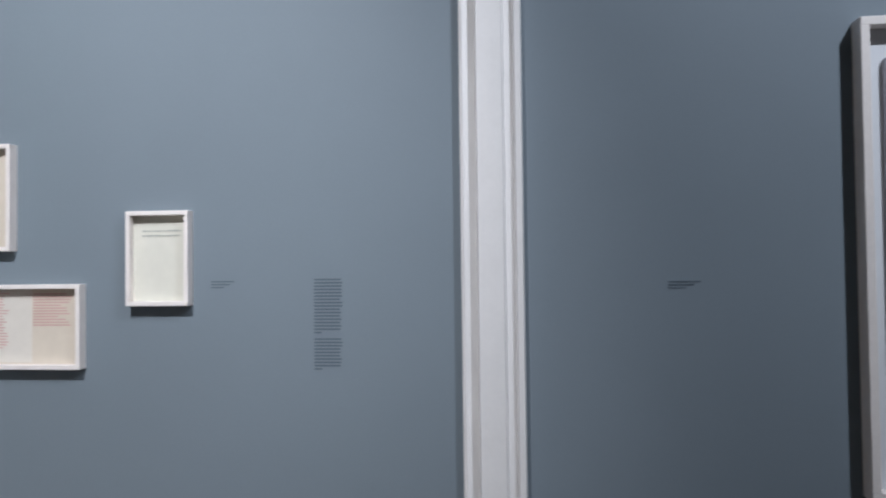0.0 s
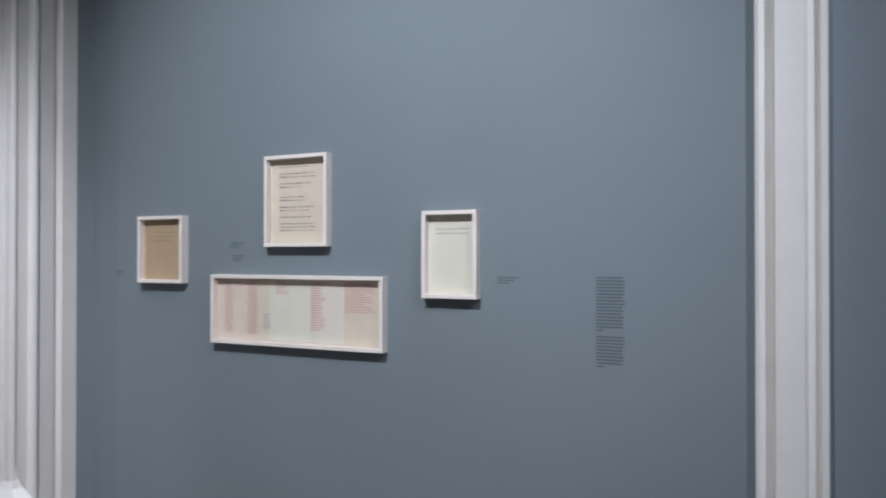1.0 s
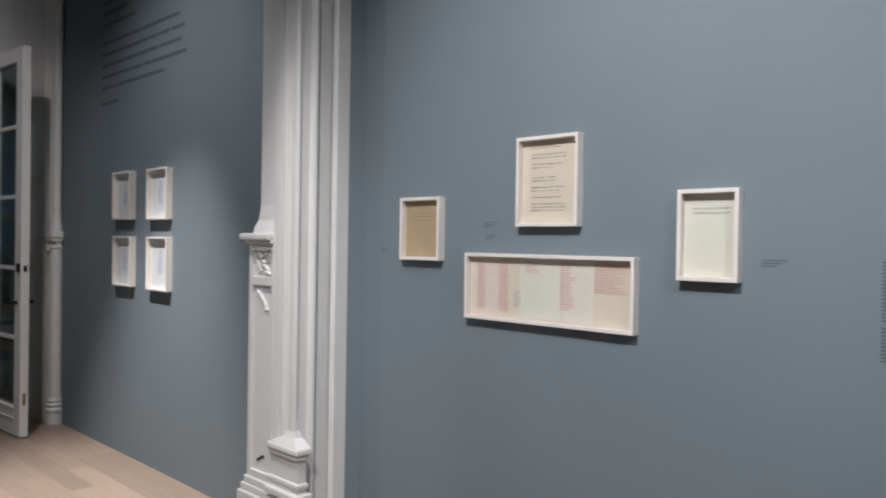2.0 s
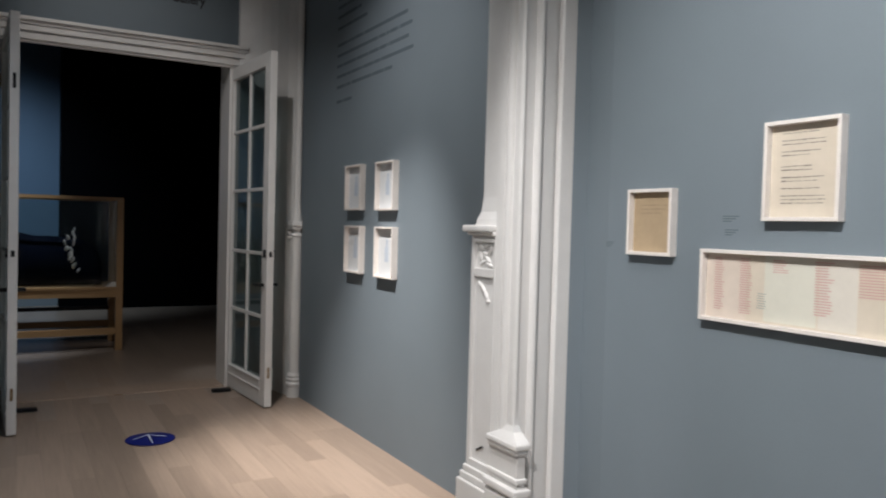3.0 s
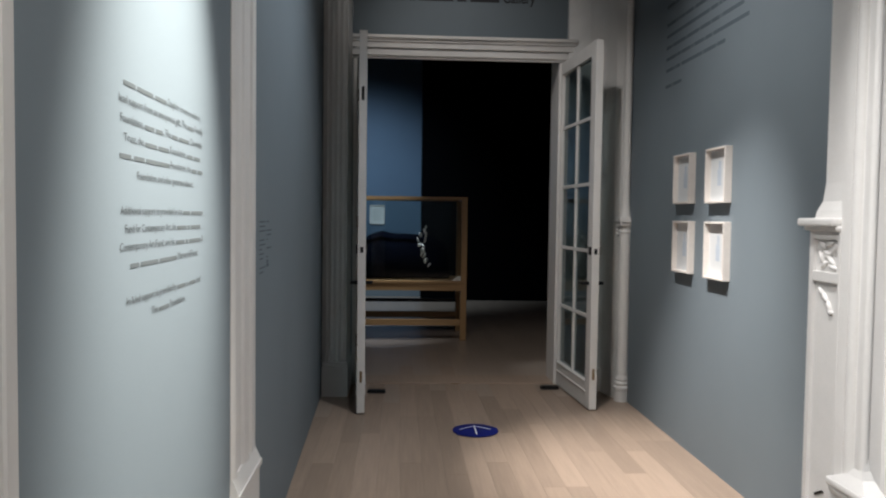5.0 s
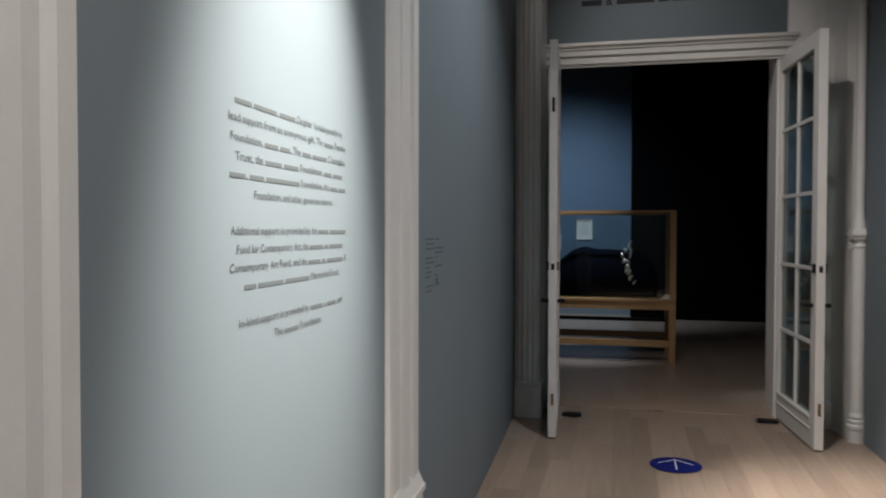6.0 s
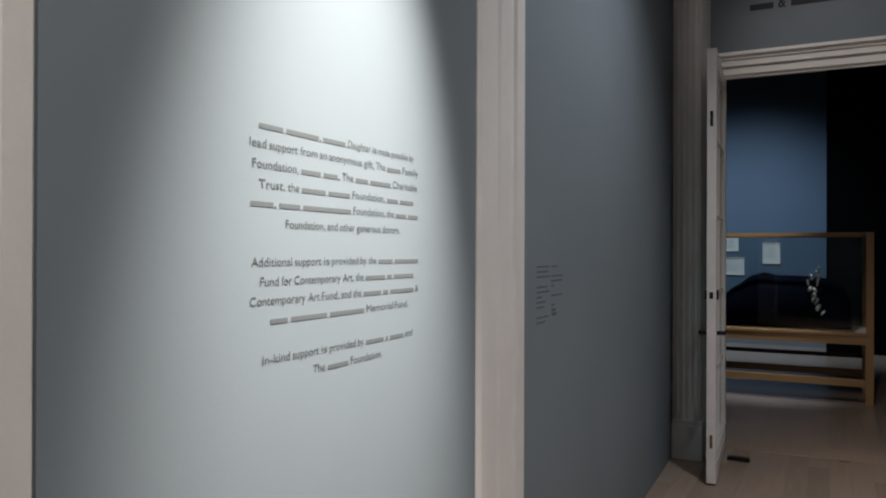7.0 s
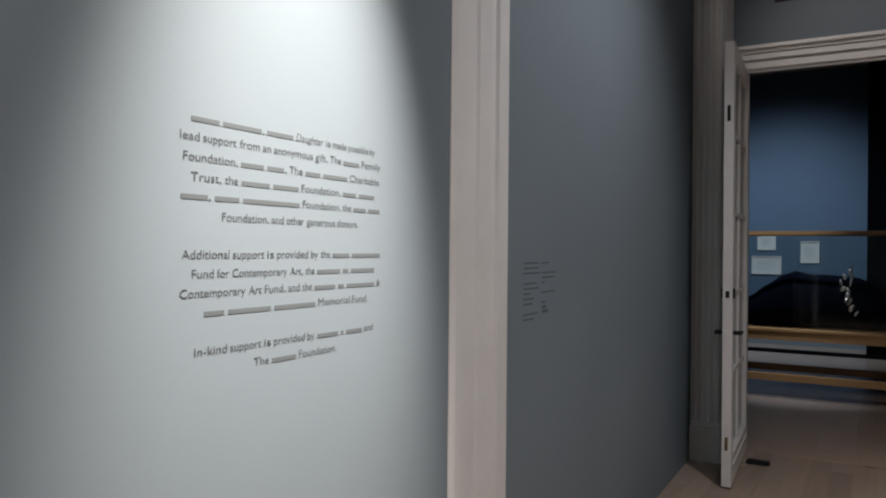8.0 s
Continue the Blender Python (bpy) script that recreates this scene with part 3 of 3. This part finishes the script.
for k, (x1, z) in enumerate(((-4.9, 3.03), (-4.6, 2.97), (-5.0, 2.90), (-4.9, 2.82), (-4.30, 2.70), (-4.24, 2.625), (-4.28, 2.55), (-4.22, 2.475), (-4.5, 2.40), (-5.14, 2.295))):
    rows += [(-b, -a, zz, t) for a, b, zz, t in broken(-5.43, x1, z, 0.022, k, 7 if x1 > -4.7 else 3)]
wall_bars("wall_text", "large dark introduction text in ragged lines on the wall", rows, M_WALLVINYL, on_north(0, YF, 0))
# two-column sponsor list on the corridor wall beyond the casing
rows = []
for i, z in enumerate((1.384, 1.366, 1.348, 1.312, 1.294, 1.276, 1.258, 1.24, 1.204, 1.186)):
    rows.append((-0.17, -0.17 + 0.15 * (0.95, 0.9, 1.0, 0.8, 0.95, 0.4, 0.65, 0.55, 0.9, 0.65)[i], z, 0.006))
for i, z in enumerate((1.384, 1.348, 1.33, 1.312, 1.276, 1.24)):
    rows.append((0.0, 0.15 * (0.5, 0.95, 0.9, 0.2, 0.9, 0.3)[i], z, 0.006))
rows += [(0.005, 0.05, 1.222, 0.012), (0.005, 0.065, 1.206, 0.012)]
a, b = Vector((-3.12, west(-3.12))), Vector((-6.75, -0.238))
d = (b - a).normalized()
o = a + d * 0.40
wall_bars("wall_text", "faint two-column sponsor list in small dark lettering", rows, M_WALLVINYL, Matrix(((d.x, d.y, 0, o.x), (d.y, -d.x, 0, o.y), (0, 0, 1, 0), (0, 0, 0, 1))))


def letter_mesh(text, x0, x1, z, size, shear=0.0):
    """Letters of the built-in font, set to run from x0 to x1 with the given x-height scale."""
    cu = bpy.data.curves.new("letters", "FONT")
    cu.body, cu.extrude, cu.shear, cu.resolution_u, cu.offset = text, 0.0, shear, 3, 0.025 if size > 0.1 else 0.0
    ob = bpy.data.objects.new("letters", cu)
    scene.collection.objects.link(ob)
    bpy.context.view_layer.update()
    me = bpy.data.meshes.new_from_object(ob.evaluated_get(bpy.context.evaluated_depsgraph_get()))
    bpy.data.objects.remove(ob)
    bm = bmesh.new()
    bm.from_mesh(me)
    bpy.data.meshes.remove(me)
    lo, hi = min(v.co.x for v in bm.verts), max(v.co.x for v in bm.verts)
    for v in bm.verts:
        v.co = (x0 + (v.co.x - lo) / (hi - lo) * (x1 - x0), 0.0009, z + v.co.y * size)
    return bm


def advance(c):
    return 0.26 if c in " .,'" else 0.3 if c in "iljtfI" else 0.85 if c in "mwMW" else 0.66 if c.isupper() or c == "&" else 0.48


def text_line(line, x0, x1, z, size, material, parent, shear=0.0):
    """One line; words between { and } are names, drawn as bars."""
    pieces, name, word = [], False, ""
    for c in line + " ":
        if c in "{} ":
            if word:
                pieces.append((word, name))
            word = ""
            if c == " ":
                pieces.append((" ", False))
            name = c == "{" or (name and c == " ")
        else:
            word += c
    total = sum(advance(c) for w, _ in pieces[:-1] for c in w)
    x, k = x0, (x1 - x0) / total
    for w, bar in pieces[:-1]:
        step = sum(advance(c) for c in w) * k
        if bar and w != " ":
            part("name_bar", boxes((x + 0.06 * k, 0.0006, z, x + step - 0.06 * k, 0.0009, z + size * 0.38)), M_BARS if material == M_VINYL else material, parent)
        elif w != " ":
            part("word", letter_mesh(w, x + 0.03 * k, x + step - 0.03 * k, z, size, shear), material, parent)
        x += step


credit = thing("credit_text", "grey centred credit text in serif lettering on a spotlit wall", "wall text", m=Matrix(((-1, -0.01, 0, 0), (-0.01, 1, 0, west(0)), (0, 0, 1, 0), (0, 0, 0, 1))))
CREDIT = (
    ("{nnnnnn nnnnnnnnn}, {nnnnnnn} Daughter is made possible by", 1.87, 2.424, 1.66),
    ("lead support from an anonymous gift, The {nnnnn} Family", 1.847, 2.448, 1.626),
    ("Foundation, {nnnnn nnnn}, The {nnnn nnnnnnn} Charitable", 1.854, 2.442, 1.59),
    ("Trust, the {nnnnnn nnnnnn} Foundation, {nnnn nnnnn}", 1.871, 2.424, 1.555),
    ("{nnnnn}, {nnnnn nnnnnnnnnnnnn} Foundation, the {nnnn nnnn}", 1.849, 2.447, 1.522),
    ("Foundation, and other generous donors.", 1.944, 2.36, 1.486),
    ("Additional support is provided by the {nnnnn nnnnnnnnn}", 1.852, 2.449, 1.417),
    ("Fund for Contemporary Art, the {nnnnnnn nn nnnnnnnn}", 1.875, 2.426, 1.382),
    ("Contemporary Art Fund, and the {nnnnnn nn nnnnnnnnn} &", 1.849, 2.45, 1.348),
    ("{nnnn nnnnnnnnn nnnnnnnnnn} Memorial Fund.", 1.902, 2.40, 1.313),
    ("In-kind support is provided by {nnnnnn n nnnnn} and", 1.882, 2.422, 1.243),
    ("The {nnnnnn} Foundation.", 2.028, 2.283, 1.208),
)
for line, x0, x1, z in CREDIT:
    x0, x1 = (u + 0.005 + 0.022 * (u - 1.85) for u in (x0, x1))
    if line.startswith("{nnnnnn nnnnnnnnn},"):
        # the title is set in italics
        cut = x0 + (x1 - x0) * 0.655
        text_line("{nnnnnn nnnnnnnnn}, {nnnnnnn} Daughter", x0, cut, z - 0.007, 0.023, M_VINYL, credit, 0.25)
        text_line("is made possible by", cut + 0.007, x1, z - 0.007, 0.023, M_VINYL, credit)
    else:
        text_line(line, x0, x1, z - 0.007, 0.023, M_VINYL, credit)

# gallery name over the door
sign = thing("gallery_sign", "black lettering with the gallery's name over the door", "sign", m=Matrix(((0, 1, 0, XD), (1, 0, 0, 0), (0, 0, 1, 0), (0, 0, 0, 1))))
text_line("{nnnn} & {nnnnnnn nn nnnnnn} Gallery", 0.235, 1.485, 3.195, 0.115, M_INK, sign)

# ---- floor decal ----
decal = thing("floor_decal", "round blue floor sticker with a white arrow", "floor sticker", m=pose(-5.335, 0.884, 0.006))
disc = part("disc", lathe([(0.152, 0), (0.152, 0.0012)], 0, 0, 48), M_DECAL, decal)
bm = boxes((-0.10, -0.0045, 0.0012, 0.10, 0.0045, 0.0022))
for s in (-1, 1):
    v = bmesh.ops.create_cube(bm, size=1)["verts"]
    bmesh.ops.transform(bm, matrix=pose(-0.062, s * 0.048, 0.0017, 0, 0, s * 50) @ Matrix.Diagonal((0.14, 0.008, 0.001, 1)), verts=v)
part("arrow", bm, M_DECALWHITE, disc)

# ---- vitrine with the reclining form ----
VX0, VX1, VY0, VY1, VT = -9.75, -8.97, -0.85, 1.14, 0.68
vit = thing("vitrine", "honey oak table vitrine with a glass case", "vitrine")
for x in (VX0, VX1 - 0.07):
    for y in (VY0, VY1 - 0.07):
        part("leg", boxes((x, y, 0, x + 0.07, y + 0.07, VT - 0.11), bevel=0.004), M_CASEOAK, vit)
part("tabletop", boxes((VX0, VY0, VT - 0.03, VX1, VY1, VT), bevel=0.004), M_CASEOAK, vit)
part("apron", boxes((VX1 - 0.04, VY0 + 0.0, VT - 0.11, VX1 - 0.01, VY1, VT - 0.031), (VX0 + 0.01, VY0, VT - 0.11, VX0 + 0.04, VY1, VT - 0.031), (VX0 + 0.04, VY1 - 0.04, VT - 0.11, VX1 - 0.04, VY1 - 0.01, VT - 0.031)), M_CASEOAK, vit)
part("stretcher", boxes((VX1 - 0.055, VY0 + 0.07, 0.17, VX1 - 0.015, VY1 - 0.07, 0.24), bevel=0.003), M_CASEOAK, vit)
part("stretcher", boxes((VX0 + 0.015, VY0 + 0.07, 0.17, VX0 + 0.055, VY1 - 0.07, 0.24), bevel=0.003), M_CASEOAK, vit)
part("cross_bar", boxes((VX0 + 0.1, VY0 + 0.07, 0.37, VX0 + 0.14, VY1 - 0.07, 0.41)), M_BLACK, vit)
for x in (VX0, VX1 - 0.035):
    for y in (VY0, VY1 - 0.035):
        part("post", boxes((x, y - (0.03 if y > 0 else 0), VT, x + 0.035, y + 0.035, 1.60), bevel=0.002), M_CASEOAK, vit)
part("top_frame", boxes((VX1 - 0.04, VY0, 1.60, VX1, VY1, 1.635), (VX0, VY0, 1.60, VX0 + 0.04, VY1, 1.635), (VX0 + 0.04, VY1 - 0.04, 1.60, VX1 - 0.04, VY1, 1.635), (VX0 + 0.04, VY0, 1.60, VX1 - 0.04, VY0 + 0.04, 1.635)), M_CASEOAK, vit)
for r in ((VX1 - 0.02, VY0 + 0.035, VT, VX1 - 0.014, VY1 - 0.065, 1.60), (VX0 + 0.014, VY0 + 0.035, VT, VX0 + 0.02, VY1 - 0.065, 1.60), (VX0 + 0.035, VY1 - 0.02, VT, VX1 - 0.035, VY1 - 0.014, 1.60), (VX0 + 0.04, VY0 + 0.04, 1.612, VX1 - 0.04, VY1 - 0.04, 1.618)):
    g = part("pane", boxes(r), M_GLASS, vit)
    g.visible_shadow = False

bm = bmesh.new()
taper(bm, (VX1 - 0.16, VY1 - 0.16, VX1 - 0.05, VY1 - 0.04), VT + 0.001, (VX1 - 0.12, VY1 - 0.10, VX1 - 0.06, VY1 - 0.045), VT + 0.05)
part("corner_block", bm, M_FRAME, vit, "pale wooden corner block")
# padded reclining form, one plain mesh: stations along its length with top height and half depth
STATIONS = ((-0.78, 0.70, 0.05), (-0.6, 0.77, 0.15), (-0.4, 0.87, 0.2), (-0.24, 0.985, 0.24), (-0.1, 1.095, 0.26), (0.04, 1.2, 0.28), (0.17, 1.236, 0.29), (0.33, 1.208, 0.29),
            (0.56, 1.2, 0.29), (0.73, 1.178, 0.28), (0.86, 1.12, 0.25), (0.925, 1.04, 0.21), (0.955, 0.94, 0.15), (0.968, 0.86, 0.04))
bm, rings = bmesh.new(), []
for (y0, t0, d0), (y1, t1, d1) in zip(STATIONS, STATIONS[1:]):
    for k in range(4):
        f = k / 4
        f = f * f * (3 - 2 * f) * 0.5 + f * 0.5
        y, top, deep = y0 + (y1 - y0) * k / 4, t0 + (t1 - t0) * f, d0 + (d1 - d0) * f
        ring = []
        for i in range(36):
            a = 2 * math.pi * i / 36
            c, q = math.cos(a), math.sin(a)
            x = -9.36 + deep * math.copysign(abs(c) ** 0.8, c)
            z = VT + (top - VT) * (0.5 + 0.5 * math.copysign(abs(q) ** 0.9, q))
            p = Vector((x, y, z))
            z += 0.014 * noise.noise(p * 5) + 0.005 * noise.noise(p * 18)
            ring.append(bm.verts.new((x + 0.012 * noise.noise(p * 6 + Vector((3, 1, 2))), y, max(VT + 0.001, z))))
        rings.append(ring)
for a, b in zip(rings, rings[1:]):
    for i in range(36):
        bm.faces.new((a[i], a[(i + 1) % 36], b[(i + 1) % 36], b[i]))
bm.faces.new(rings[0][::-1])
bm.faces.new(rings[-1])
bmesh.ops.recalc_face_normals(bm, faces=bm.faces)
for f in bm.faces:
    f.smooth = True
tagged(part("padded_sculpture", bm, M_FABRIC), "dark navy padded fabric reclining form in the vitrine", "sculpture")
# shard of polished metal leaning on it: a loop of two strands and a tail
bm = bmesh.new()
for y, z, a, b, lean in ((0.668, 1.285, 0.009, 0.022, -10), (0.655, 1.25, 0.02, 0.026, 10), (0.61, 1.205, 0.02, 0.032, 30), (0.583, 1.145, 0.014, 0.034, 5), (0.602, 1.085, 0.02, 0.03, -20), (0.672, 1.205, 0.014, 0.035, 5), (0.664, 1.145, 0.012, 0.035, -5),
                         (0.645, 1.075, 0.018, 0.035, 15), (0.637, 1.02, 0.026, 0.035, 5), (0.622, 0.98, 0.011, 0.03, -15), (0.655, 0.965, 0.016, 0.04, -25), (0.677, 0.91, 0.02, 0.04, -28), (0.712, 0.855, 0.012, 0.035, -38)):
    v = bmesh.ops.create_icosphere(bm, subdivisions=2, radius=1)["verts"]
    bmesh.ops.transform(bm, matrix=pose(-9.06, y, z, lean, 0, 0) @ Matrix.Diagonal((0.022, a, b, 1)), verts=v)
for v in bm.verts:
    v.co += 0.012 * noise.noise_vector(v.co * 16)
for f in bm.faces:
    f.smooth = True
tagged(part("metal_ornament", bm, M_SILVER), "polished silver shard leaning on a padded form", "ornament")

# ---- floor ----
floor = structure("floor", boxes((-13.9, -4.2, -0.2, 2.5, 6.4, -0.012)), M_JOINT, "pale oak board floor", "floor")
PW = 0.125
rf = random.Random(11)
shared = {}


def plank(x0, x1, y):
    n = max(4, round((x1 - x0) / 0.2))
    length = n * 0.2
    if n not in shared:
        b = boxes((0.0003, 0.0003, -0.012, length - 0.0003, PW - 0.0003, 0.0), bevel=0.0006)
        me = bpy.data.meshes.new("plank")
        b.to_mesh(me)
        b.free()
        me.materials.append(M_OAK)
        shared[n] = me
    ob = new("plank", shared[n])
    ob.location, ob.parent = (x0, y, 0), floor
    return x0 + length


verts, faces = [], []


def far_plank(x0, x1, y):
    k, g = len(verts), 0.0003
    for z in (0, -0.012):
        verts.extend(((x0 + g, y + g, z), (x1 - g, y + g, z), (x1 - g, y + PW - g, z), (x0 + g, y + PW - g, z)))
    faces.extend(((k, k + 1, k + 2, k + 3), (k, k + 4, k + 5, k + 1), (k + 1, k + 5, k + 6, k + 2), (k + 2, k + 6, k + 7, k + 3), (k + 3, k + 7, k + 4, k)))


for i in range(-33, 49):
    y = i * PW + 0.01
    x = -13.9 - 0.2 * rf.randint(0, 4)
    while x < 2.3:
        n = min(rf.randint(5, 10), round((2.5 - x) / 0.2))
        if -0.45 < y < 2.2 and -7.6 < x < -2.4:
            plank(x, x + 0.2 * n, y)
        else:
            far_plank(x, x + 0.2 * n, y)
        x += 0.2 * n
me = bpy.data.meshes.new("planks")
me.from_pydata(verts, [], faces)
me.materials.append(M_OAKFAR)
ob = new("planks", me)
ob.parent = floor
tagged(ob, "pale oak boards away from the corridor", kind="stuff")
